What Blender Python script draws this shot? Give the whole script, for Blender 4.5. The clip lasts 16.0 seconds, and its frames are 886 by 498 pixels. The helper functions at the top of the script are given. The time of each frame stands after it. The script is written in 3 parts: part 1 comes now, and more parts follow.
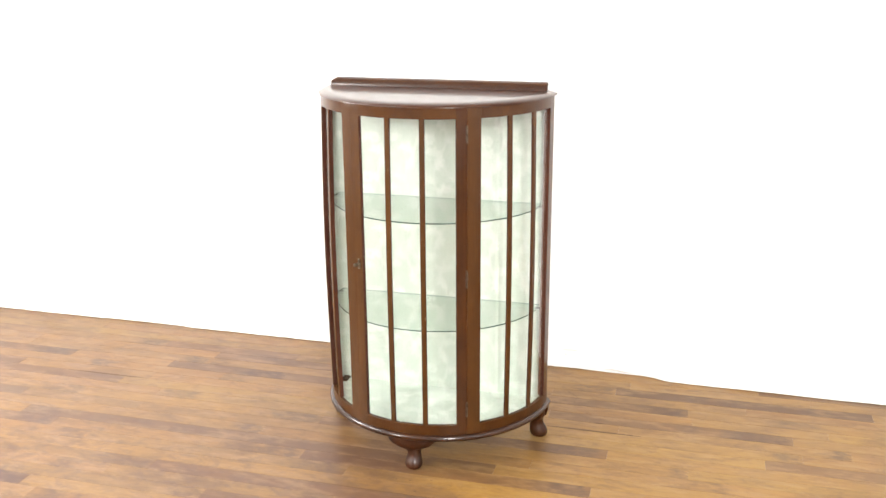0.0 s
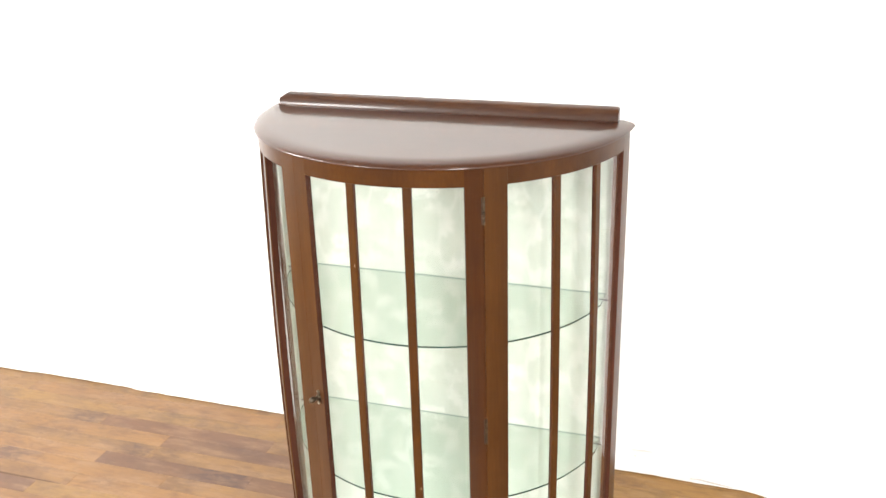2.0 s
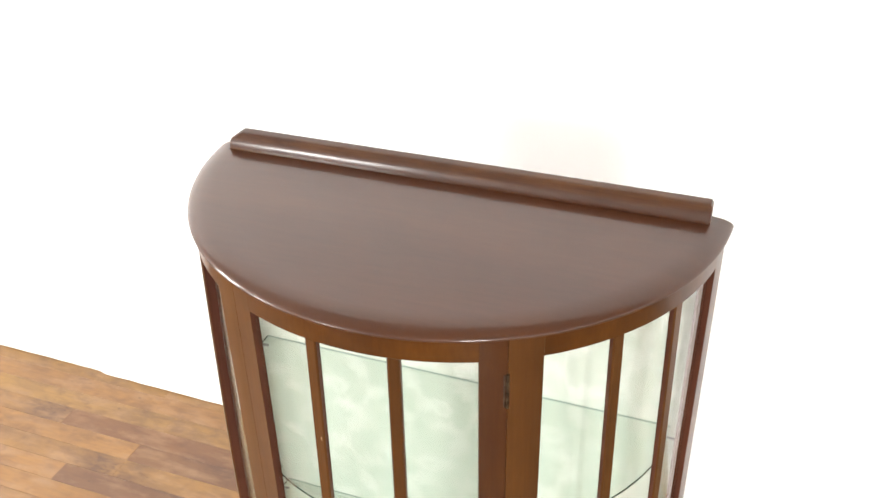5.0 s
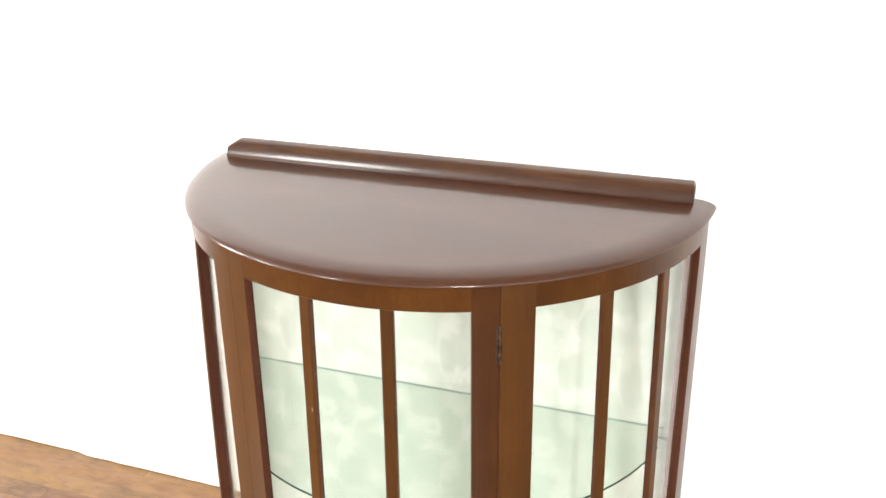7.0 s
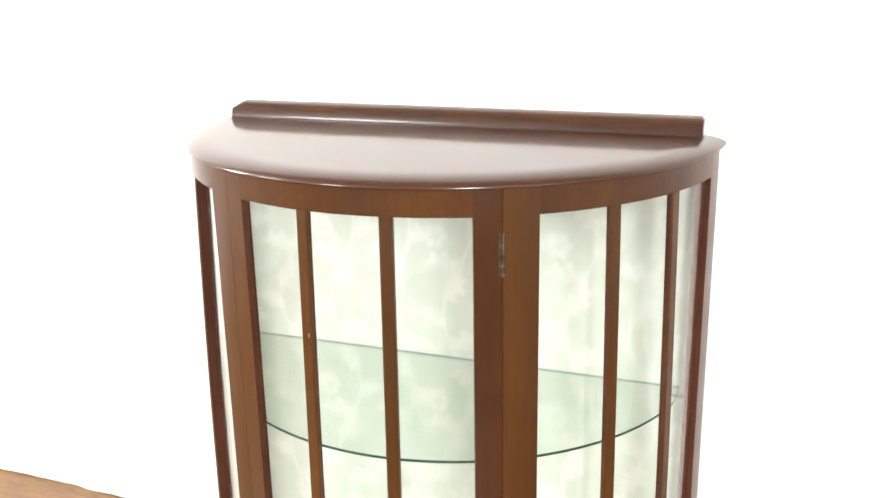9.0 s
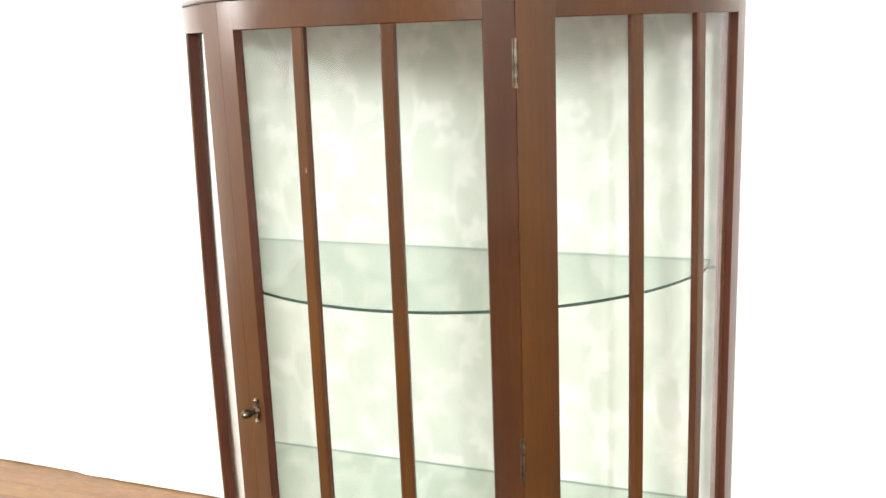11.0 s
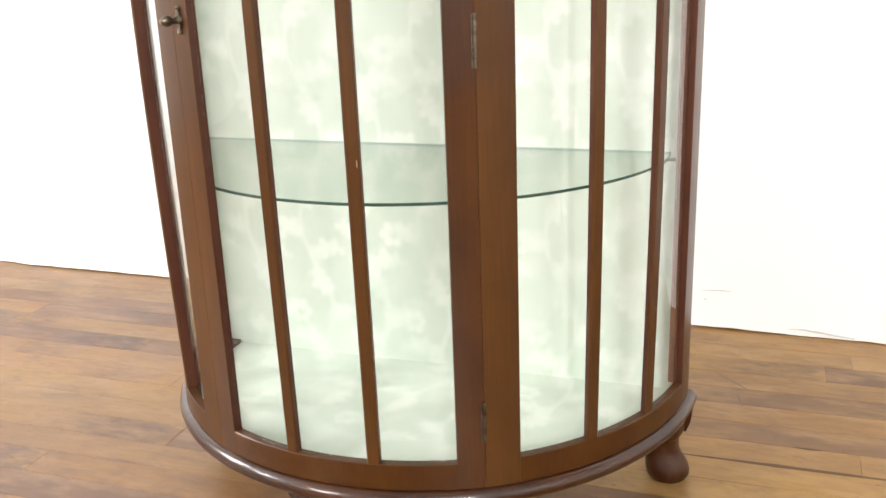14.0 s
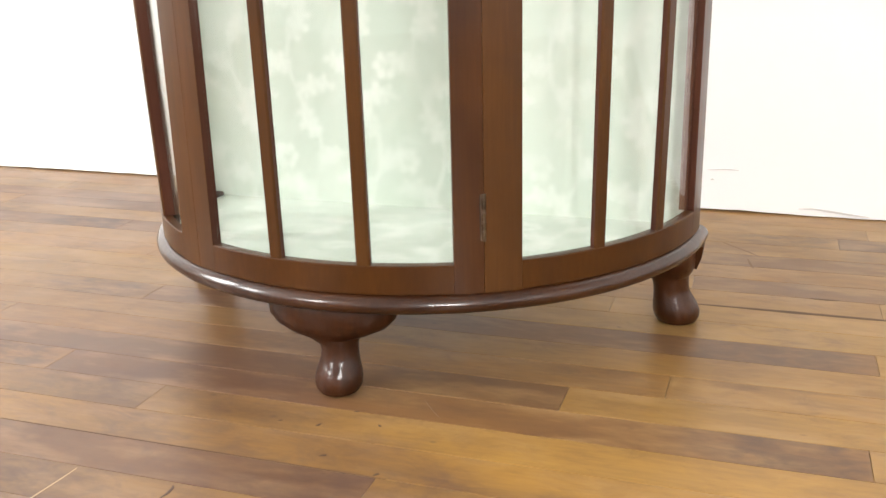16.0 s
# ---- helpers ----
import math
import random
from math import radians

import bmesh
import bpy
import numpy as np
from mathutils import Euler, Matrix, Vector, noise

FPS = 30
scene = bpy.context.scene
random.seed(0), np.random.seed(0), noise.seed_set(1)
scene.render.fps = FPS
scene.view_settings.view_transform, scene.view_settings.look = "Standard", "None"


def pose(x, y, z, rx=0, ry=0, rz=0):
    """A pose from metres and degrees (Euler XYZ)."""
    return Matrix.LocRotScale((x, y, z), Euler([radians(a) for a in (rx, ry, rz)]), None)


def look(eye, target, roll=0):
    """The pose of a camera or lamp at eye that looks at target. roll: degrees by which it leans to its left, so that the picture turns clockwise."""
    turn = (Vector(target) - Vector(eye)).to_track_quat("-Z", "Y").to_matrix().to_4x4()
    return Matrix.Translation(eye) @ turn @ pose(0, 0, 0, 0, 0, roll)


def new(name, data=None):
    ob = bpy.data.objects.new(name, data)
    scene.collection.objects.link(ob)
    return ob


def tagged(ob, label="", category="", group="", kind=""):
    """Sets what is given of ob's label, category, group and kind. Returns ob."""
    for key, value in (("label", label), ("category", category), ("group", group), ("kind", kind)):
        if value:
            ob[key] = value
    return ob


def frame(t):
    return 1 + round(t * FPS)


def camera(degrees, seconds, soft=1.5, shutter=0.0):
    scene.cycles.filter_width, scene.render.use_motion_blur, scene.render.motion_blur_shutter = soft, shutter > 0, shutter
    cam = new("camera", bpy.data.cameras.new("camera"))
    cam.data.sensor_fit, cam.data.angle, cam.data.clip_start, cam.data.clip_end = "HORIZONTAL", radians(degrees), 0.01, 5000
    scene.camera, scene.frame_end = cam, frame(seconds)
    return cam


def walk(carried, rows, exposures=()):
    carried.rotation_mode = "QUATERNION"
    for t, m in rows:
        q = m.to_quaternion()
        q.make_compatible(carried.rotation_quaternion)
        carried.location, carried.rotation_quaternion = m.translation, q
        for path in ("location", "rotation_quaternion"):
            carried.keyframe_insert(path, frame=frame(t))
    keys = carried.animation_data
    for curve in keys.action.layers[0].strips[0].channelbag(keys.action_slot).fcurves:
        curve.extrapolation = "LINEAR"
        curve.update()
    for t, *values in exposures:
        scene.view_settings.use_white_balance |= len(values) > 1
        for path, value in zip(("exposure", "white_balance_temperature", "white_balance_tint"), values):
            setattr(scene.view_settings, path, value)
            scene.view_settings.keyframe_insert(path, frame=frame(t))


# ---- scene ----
cam = camera(49.7, 16.0)
PATH = [
    (0, (0.83, -2.968, 1.573), (0.323, -1.124, 0.99), -0.4),
    (0.3, (0.789, -2.8353, 1.6068), (0.2781, -0.9989, 1.0012), -0.4),
    (0.5, (0.757, -2.74, 1.645), (0.242, -0.912, 1.018), -0.3),
    (0.8, (0.725, -2.5852, 1.6457), (0.2055, -0.7638, 1.0034), 0.11),
    (1, (0.715, -2.467, 1.641), (0.183, -0.652, 0.99), 0),
    (1.3, (0.6982, -2.26, 1.6401), (0.1151, -0.4718, 0.9602), 0.03),
    (1.5, (0.68, -2.121, 1.629), (0.075, -0.355, 0.913), 0.3),
    (1.8, (0.6345, -1.9245, 1.6165), (0.0313, -0.1549, 0.9063), -1.96),
    (2, (0.605, -1.805, 1.637), (0.008, -0.047, 0.893), -1.7),
    (2.3, (0.5731, -1.6489, 1.6735), (0.0169, 0.0847, 0.8458), -1.04),
    (2.5, (0.563, -1.557, 1.696), (0.002, 0.169, 0.856), -0.3),
    (2.8, (0.5531, -1.423, 1.7485), (-0.0265, 0.2917, 0.8977), 0.31),
    (3, (0.549, -1.363, 1.776), (-0.064, 0.324, 0.893), -1.1),
    (3.3, (0.5203, -1.2919, 1.7804), (-0.1449, 0.3413, 0.8368), -2.02),
    (3.5, (0.484, -1.259, 1.792), (-0.135, 0.372, 0.814), -2.1),
    (3.8, (0.4318, -1.2023, 1.8064), (-0.162, 0.4368, 0.8262), -1),
    (4, (0.414, -1.16, 1.816), (-0.172, 0.451, 0.786), 0.4),
    (4.3, (0.4048, -1.1394, 1.8331), (-0.1651, 0.4501, 0.7613), 0.87),
    (4.5, (0.407, -1.134, 1.835), (-0.183, 0.441, 0.753), -0.1),
    (4.7, (0.41, -1.1336, 1.8319), (-0.1897, 0.4359, 0.747), -0.75),
    (6.8, (0.4435, -1.2524, 1.645), (-0.1857, 0.4738, 0.8548), -1.17),
    (7, (0.447, -1.265, 1.625), (-0.175, 0.468, 0.843), -0.7),
    (7.3, (0.4512, -1.2794, 1.6019), (-0.1842, 0.4672, 0.8633), -0.78),
    (7.5, (0.458, -1.289, 1.585), (-0.191, 0.46, 0.864), -0.8),
    (7.8, (0.4713, -1.3058, 1.5591), (-0.1824, 0.459, 0.8822), -0.41),
    (8, (0.474, -1.309, 1.539), (-0.199, 0.457, 0.885), -0.4),
    (8.3, (0.4761, -1.3107, 1.4929), (-0.1924, 0.4637, 0.8569), -1.45),
    (8.5, (0.477, -1.309, 1.462), (-0.201, 0.467, 0.839), -1.4),
    (8.7, (0.4785, -1.3063, 1.4385), (-0.1994, 0.4752, 0.8332), -1.16),
    (10.8, (0.4798, -1.2766, 1.1398), (-0.2492, 0.542, 0.7379), -1.94),
    (11, (0.468, -1.279, 1.118), (-0.25, 0.536, 0.679), -2.2),
    (11.3, (0.4662, -1.2721, 1.0614), (-0.246, 0.5367, 0.5916), -2.3),
    (11.5, (0.462, -1.263, 1.028), (-0.244, 0.543, 0.54), -2.4),
    (11.8, (0.4614, -1.2615, 0.9864), (-0.2303, 0.5394, 0.4588), -2.2),
    (12, (0.465, -1.263, 0.953), (-0.219, 0.539, 0.42), -2.6),
    (12.3, (0.4677, -1.2568, 0.9145), (-0.2119, 0.5461, 0.3781), -2.18),
    (12.5, (0.472, -1.254, 0.893), (-0.202, 0.552, 0.362), -2.3),
    (12.8, (0.4731, -1.257, 0.8474), (-0.196, 0.552, 0.3186), -2.28),
    (13, (0.473, -1.265, 0.824), (-0.192, 0.55, 0.311), -2.1),
    (13.3, (0.4738, -1.272, 0.8009), (-0.1801, 0.5445, 0.2789), -2.24),
    (13.5, (0.471, -1.27, 0.788), (-0.174, 0.542, 0.24), -2.5),
    (13.8, (0.4705, -1.2645, 0.7599), (-0.1676, 0.5381, 0.1738), -2.55),
    (14, (0.469, -1.265, 0.74), (-0.168, 0.531, 0.133), -2.2),
    (14.3, (0.4635, -1.2713, 0.6933), (-0.1622, 0.5251, 0.0755), -1.96),
    (14.5, (0.465, -1.264, 0.679), (-0.156, 0.526, 0.039), -2.7),
    (14.8, (0.4562, -1.259, 0.6372), (-0.1755, 0.527, -0.0039), -1.79),
    (15, (0.455, -1.253, 0.615), (-0.182, 0.528, -0.036), -1.7),
    (15.3, (0.4574, -1.2496, 0.5754), (-0.1786, 0.5312, -0.0758), -2.37),
    (15.5, (0.453, -1.252, 0.554), (-0.177, 0.528, -0.107), -2.1),
    (15.8, (0.4503, -1.2586, 0.5028), (-0.174, 0.5357, -0.1224), -1.62),
    (16, (0.453, -1.258, 0.49), (-0.168, 0.544, -0.115), -1.5),
]
EXPOSURES = [(0, 0.0), (11, 0.0), (12.5, -0.05), (14.0, -0.12), (16, -0.18)]
walk(cam, [(t, look(eye, target, roll)) for t, eye, target, roll in PATH], EXPOSURES)

# ---- light ----
world = bpy.data.worlds.new("world")
scene.world = world
world.use_nodes = True
_sky = world.node_tree.nodes.new("ShaderNodeTexSky")
_sky.sky_type, _sky.sun_disc = "NISHITA", False
_sky.sun_elevation, _sky.sun_rotation = radians(38), radians(-120)
world.node_tree.links.new(_sky.outputs[0], world.node_tree.nodes["Background"].inputs[0])
world.node_tree.nodes["Background"].inputs[1].default_value = 0.1

# the room, in metres: the wall behind the cabinet stands at NORTH
NORTH, SOUTH, WEST, EAST, ROOF = 0.551, -4.0, -3.4, 3.4, 2.9
# window openings: wall, from, to, sill, head, watts
WINDOWS = [("south", -2.6, -1.75, 1.75, 2.6, 101), ("south", 1.4, 2.25, 1.75, 2.6, 160), ("west", -2.7, -1.85, 1.75, 2.6, 72), ("west", -1.4, -0.55, 1.2, 2.6, 116)]
for side, a, b, sill, head, watts in WINDOWS:
    data = bpy.data.lights.new("daylight", "AREA")
    data.shape, data.size, data.size_y, data.energy, data.color = "RECTANGLE", b - a - 0.04, head - sill - 0.04, watts, (1.0, 0.99, 0.972)
    lamp = new("daylight", data)
    mid, high = (a + b) / 2, (sill + head) / 2
    if side == "south":
        lamp.matrix_world = look((mid, SOUTH - 0.06, high), (mid, 0, high))
    else:
        lamp.matrix_world = look((WEST - 0.06, mid, high), (0, mid, high))


# ---- materials ----
class Nodes:
    """A node material under construction."""

    def __init__(self, name):
        self.mat = bpy.data.materials.new(name)
        self.mat.use_nodes = True
        self.tree = self.mat.node_tree
        self.shader = self.tree.nodes["Principled BSDF"]
        self.out = self.tree.nodes["Material Output"]

    def add(self, kind, **inputs):
        node = self.tree.nodes.new("ShaderNode" + kind)
        for key, value in inputs.items():
            self.put(node.inputs[key.replace("_", " ")], value)
        return node

    def put(self, socket, value):
        if isinstance(value, bpy.types.NodeSocket):
            self.tree.links.new(value, socket)
        else:
            socket.default_value = value

    def coords(self, scale=(1, 1, 1), world_space=False, offset=None):
        if world_space:
            source = self.add("NewGeometry").outputs["Position"]
        else:
            source = self.add("TexCoord").outputs["Object"]
        if offset is not None:
            shift = self.add("VectorMath")
            self.put(shift.inputs[0], source), self.put(shift.inputs[1], offset)
            source = shift.outputs[0]
        return self.add("Mapping", Vector=source, Scale=scale).outputs[0]

    def noise(self, vector, scale, detail=3.0, rough=0.55, distort=0.0):
        return self.add("TexNoise", Vector=vector, Scale=scale, Detail=detail, Roughness=rough, Distortion=distort).outputs["Fac"]

    def ramp(self, fac, *stops):
        node = self.add("ValToRGB", Fac=fac)
        ends = node.color_ramp.elements
        while len(ends) < len(stops):
            ends.new(0.5)
        for end, (at, col) in zip(ends, stops):
            end.position = at
            end.color = (*col, 1) if isinstance(col, tuple) else (col, col, col, 1)
        return node.outputs["Color"]

    def mix(self, fac, a, b, mode="MIX"):
        node = self.add("Mix")
        node.data_type, node.blend_type = "RGBA", mode
        rgba = lambda v: (*v, 1) if isinstance(v, tuple) and len(v) == 3 else v  # noqa: E731
        self.put(node.inputs[0], fac), self.put(node.inputs[6], rgba(a)), self.put(node.inputs[7], rgba(b))
        return node.outputs[2]

    def math(self, op, a, b=0.0):
        node = self.add("Math")
        node.operation = op
        self.put(node.inputs[0], a), self.put(node.inputs[1], b)
        return node.outputs[0]

    def bump(self, height, strength, distance=0.002):
        self.put(self.shader.inputs["Normal"], self.add("Bump", Height=height, Strength=strength, Distance=distance).outputs[0])

    def set(self, **inputs):
        for key, value in inputs.items():
            self.put(self.shader.inputs[key.replace("_", " ")], value)
        return self.mat


def polished_wood(name, grain, dark, mid, light, gloss=0.3, coat=0.58, shine=0.1, blur=0.1, figure=1.0, dents=0.0, smear=None):
    """Stained and polished wood; grain: the stretch of the figure along x, y and z; figure: its strength; dents: small unevenness; smear: how unevenly it shines."""
    smear = figure if smear is None else smear
    n = Nodes(name)
    fine = n.noise(n.coords(tuple(g * 3 for g in grain)), 9.0, 3.0, 0.6)
    broad = n.noise(n.coords(grain), 2.2, 2.0, 0.5)
    cloud = n.noise(n.coords(), 3.2, 2.0)
    tone = n.ramp(n.math("ADD", n.math("MULTIPLY", fine, 0.35), n.math("MULTIPLY", broad, 0.65)), (0.3, dark), (0.5, mid), (0.72, light))
    tone = n.mix(n.ramp(cloud, (0.4, 0.0), (0.75, 0.4)), tone, dark)
    patchy = n.noise(n.coords(), 13.0, 3.0, 0.55, 0.4)
    tone = n.mix(n.ramp(patchy, (0.5, 0.0), (0.72, 0.4)), tone, dark)
    tone = n.mix(figure, mid, tone)
    worn = n.noise(n.coords(), 7.0, 2.0, 0.5)
    if dents:
        n.bump(n.noise(n.coords(), 95.0, 3.0, 0.6), dents, 0.001)
        n.put(n.shader.inputs["Coat Normal"], n.shader.inputs["Normal"].links[0].from_socket)
    return n.set(Base_Color=tone, Roughness=n.ramp(worn, (0.3, gloss), (0.75, gloss + 0.08 * smear)), Coat_Weight=coat, Coat_Roughness=n.ramp(n.noise(n.coords(), 16.0, 4.0, 0.6), (0.3, blur * (1 - 0.2 * smear)), (0.7, blur * (1 + 0.25 * smear))), Specular_IOR_Level=shine)


BROWN = (0.041, 0.0158, 0.005), (0.068, 0.0262, 0.0072), (0.105, 0.042, 0.01)
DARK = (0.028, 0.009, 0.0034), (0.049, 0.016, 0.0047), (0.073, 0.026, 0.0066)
UPRIGHT = polished_wood("mahogany_upright", (9, 9, 0.5), *BROWN, coat=0.36, blur=0.22, figure=0.75)
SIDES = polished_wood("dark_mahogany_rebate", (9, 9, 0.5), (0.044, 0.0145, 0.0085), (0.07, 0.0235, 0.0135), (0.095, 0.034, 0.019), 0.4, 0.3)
# rosy and lighter: the sheen on the right end stile's reveal, put into the colour
LIT_REVEAL = polished_wood("lit_mahogany_reveal", (9, 9, 0.5), (0.08, 0.033, 0.02), (0.112, 0.048, 0.03), (0.136, 0.062, 0.04), 0.4, 0.2)
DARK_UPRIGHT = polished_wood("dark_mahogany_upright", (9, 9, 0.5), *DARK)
RAIL = polished_wood("mahogany_rail", (6, 6, 1.5), (0.038, 0.0128, 0.0034), (0.061, 0.021, 0.0042), (0.094, 0.034, 0.006), coat=0.34, blur=0.2, figure=0.9)
LYING = polished_wood("mahogany_lying", (1.5, 1.5, 9), *BROWN)
BOARD = polished_wood("mahogany_board", (0.5, 4, 4), (0.035, 0.0102, 0.0034), (0.05, 0.0152, 0.0046), (0.068, 0.0215, 0.006), 0.4, 0.62, 0.16, 0.085, 0.7, smear=0.0)
STRIP = polished_wood("mahogany_strip", (0.6, 9, 9), (0.022, 0.0074, 0.0036), (0.042, 0.0142, 0.0058), (0.09, 0.036, 0.0105), 0.28, 0.7, 0.1, 0.17, 1.0)
MOULDING = polished_wood("mahogany_moulding", (4, 4, 1.2), (0.014, 0.0043, 0.0019), (0.032, 0.0099, 0.0034), (0.06, 0.0192, 0.0056), 0.32, 0.85, 0.1, 0.13, 1.0, 0.35)
TURNED = polished_wood("mahogany_turned", (4, 4, 1.2), (0.013, 0.004, 0.0019), (0.033, 0.0098, 0.0034), (0.068, 0.021, 0.006), 0.36, 0.52, 0.06, 0.15, 1.0, 0.75)


def damask_tile(wide, high, step):
    """The woven motif of one repeat as an array: an S-shaped stem with scalloped leaves, and a rosette, set twice, the second time mirrored and half a repeat up."""
    xs, zs = np.meshgrid(np.arange(0, wide, step), np.arange(0, high, step), indexing="ij")
    tile = np.zeros_like(xs)

    def dot(x, z, r, soft=0.005):
        for mx, mz, flip in ((0, 0, 1), (wide / 2, high / 2, -1)):
            dx = (xs - (mx + flip * x) + wide / 2) % wide - wide / 2
            dz = (zs - (mz + z) + high / 2) % high - high / 2
            np.maximum(tile, np.clip((r - np.hypot(dx, dz)) / soft + 0.5, 0, 1), out=tile)

    def stem(z):
        return 0.022 * math.sin(6.28319 * z / high)

    def leaf(x, z, angle, length, width, curl):
        count = 9
        for i in range(count):
            t = i / (count - 1)
            r = width * math.sin(math.pi * (0.12 + 0.85 * t)) ** 0.8 * (1 - 0.35 * t)
            dot(x, z, r * 0.8)
            if i % 2:
                for side in (-1, 1):  # scalloped edge
                    dot(x - side * math.sin(angle) * r, z + side * math.cos(angle) * r, r * 0.55)
            x, z, angle = x + math.cos(angle) * length / count, z + math.sin(angle) * length / count, angle + curl / count

    for i in range(60):
        z = high * (i / 60 - 0.5)
        dot(stem(z), z, 0.0028)
    for k, (z, side, length, width, curl) in enumerate(((-0.12, 1, 0.075, 0.0125, 1.7), (-0.085, -1, 0.06, 0.0115, 1.3), (-0.04, 1, 0.07, 0.0135, -1.1), (0.005, -1, 0.075, 0.0125, 1.9), (0.05, 1, 0.055, 0.011, 1.2), (0.09, -1, 0.07, 0.0125, -1.2))):
        leaf(stem(z), z, math.pi / 2 - side * 0.8, length, width, -side * curl)
    for i in range(6):  # rosette
        a = 6.28319 * i / 6
        dot(-0.034 + 0.0135 * math.cos(a), 0.058 + 0.0135 * math.sin(a), 0.007, 0.004)
    return tile


DAMASK = 0.19, 0.27, 0.0015
DAMASK_TILE = damask_tile(*DAMASK)


def weave_motif(data, across, along):
    """Stores the woven motif on a mesh's points; across, along: which coordinates run with the repeat's width and height."""
    at = np.empty(len(data.vertices) * 3, dtype=np.float32)
    data.vertices.foreach_get("co", at)
    at = at.reshape(-1, 3)
    i = np.round((at[:, across] + 3.04) / DAMASK[2]).astype(int) % DAMASK_TILE.shape[0]
    j = np.round((at[:, along] + 3.1) / DAMASK[2]).astype(int) % DAMASK_TILE.shape[1]
    data.attributes.new("motif", "FLOAT", "POINT").data.foreach_set("value", DAMASK_TILE[i, j].astype(np.float32))


def make_fabric():
    """Silky damask: the motif in cream on pale green, worn and uneven."""
    n = Nodes("damask_fabric")
    woven = n.add("Attribute")
    woven.attribute_name = "motif"
    patch = n.ramp(n.noise(n.coords((1.0, 1.0, 0.7)), 6.5, 3.0, 0.55, 0.6), (0.32, 0.25), (0.56, 1.0))
    motif = n.math("MULTIPLY", woven.outputs["Fac"], patch)
    shade = n.noise(n.coords((1.0, 1.0, 0.7)), 14.0, 4.0, 0.6, 1.2)
    motif = n.math("ADD", n.math("MULTIPLY", motif, 0.68), n.math("MULTIPLY", n.ramp(shade, (0.44, 0.0), (0.7, 1.0)), 0.42))
    drift = n.noise(n.coords((5, 5, 0.5)), 2.0, 3.0)
    green = n.mix(n.ramp(drift, (0.35, 0.0), (0.68, 1.0)), (0.517, 0.59, 0.51), (0.58, 0.643, 0.562))
    tone = n.mix(motif, green, (0.716, 0.752, 0.69))
    weave = n.add("TexWave", Vector=n.coords(), Scale=320.0)
    weave.bands_direction = "Z"
    n.bump(weave.outputs["Fac"], 0.08, 0.0005)
    return n.set(Base_Color=tone, Roughness=0.7, Sheen_Weight=0.15)


FABRIC = make_fabric()


def make_glass(name, tint, ior):
    n = Nodes(name)
    clear = n.add("BsdfTransparent", Color=(*tint, 1))
    mirror = n.add("BsdfGlossy", Roughness=0.015)
    facing = n.add("LayerWeight", Blend=0.5).outputs["Facing"]
    both = n.add("MixShader", Fac=n.math("ADD", n.math("MULTIPLY", n.math("POWER", facing, 5.0), 0.9), ((ior - 1) / (ior + 1)) ** 2))
    n.tree.links.new(clear.outputs[0], both.inputs[1])
    n.tree.links.new(mirror.outputs[0], both.inputs[2])
    n.tree.links.new(both.outputs[0], n.out.inputs["Surface"])
    return n.mat


PANE = make_glass("window_glass", (0.99, 0.995, 0.99), 1.42)
SHELF = make_glass("shelf_glass", (0.935, 0.968, 0.95), 1.45)
SHELF_BACK = Nodes("shelf_glass_back_edge").set(Base_Color=(0.27, 0.35, 0.31, 1), Roughness=0.3)
SHELF_EDGE = Nodes("shelf_glass_edge").set(Base_Color=(0.025, 0.07, 0.055, 1), Roughness=0.2, Specular_IOR_Level=0.5)


def make_brass():
    n = Nodes("aged_brass")
    spots = n.noise(n.coords(), 90.0, 4.0, 0.7)
    return n.set(Base_Color=n.ramp(spots, (0.35, (0.055, 0.044, 0.032)), (0.75, (0.27, 0.225, 0.165))), Metallic=1.0, Roughness=n.ramp(spots, (0.3, 0.45), (0.7, 0.28)))


BRASS = make_brass()
PLASTIC = Nodes("dull_grey_plastic").set(Base_Color=(0.22, 0.23, 0.22, 1), Roughness=0.5)


def make_paint(name, tone, low):
    n = Nodes(name)
    broad = n.noise(n.coords(), 1.3, 3.0)
    fine = n.noise(n.coords(), 55.0, 4.0, 0.6)
    n.bump(n.math("ADD", fine, n.math("MULTIPLY", broad, 0.5)), 0.15, 0.002)
    return n.set(Base_Color=n.mix(n.ramp(broad, (0.3, 0.0), (0.7, 1.0)), tone, low), Roughness=0.6)


WALL = make_paint("white_wall_paint", (0.904, 0.91, 0.909), (0.897, 0.902, 0.9))
CEILING = make_paint("grey_ceiling_paint", (0.5, 0.495, 0.48), (0.46, 0.455, 0.44))
GRIME = Nodes("grime").set(Base_Color=(0.62, 0.6, 0.585, 1), Roughness=0.9)


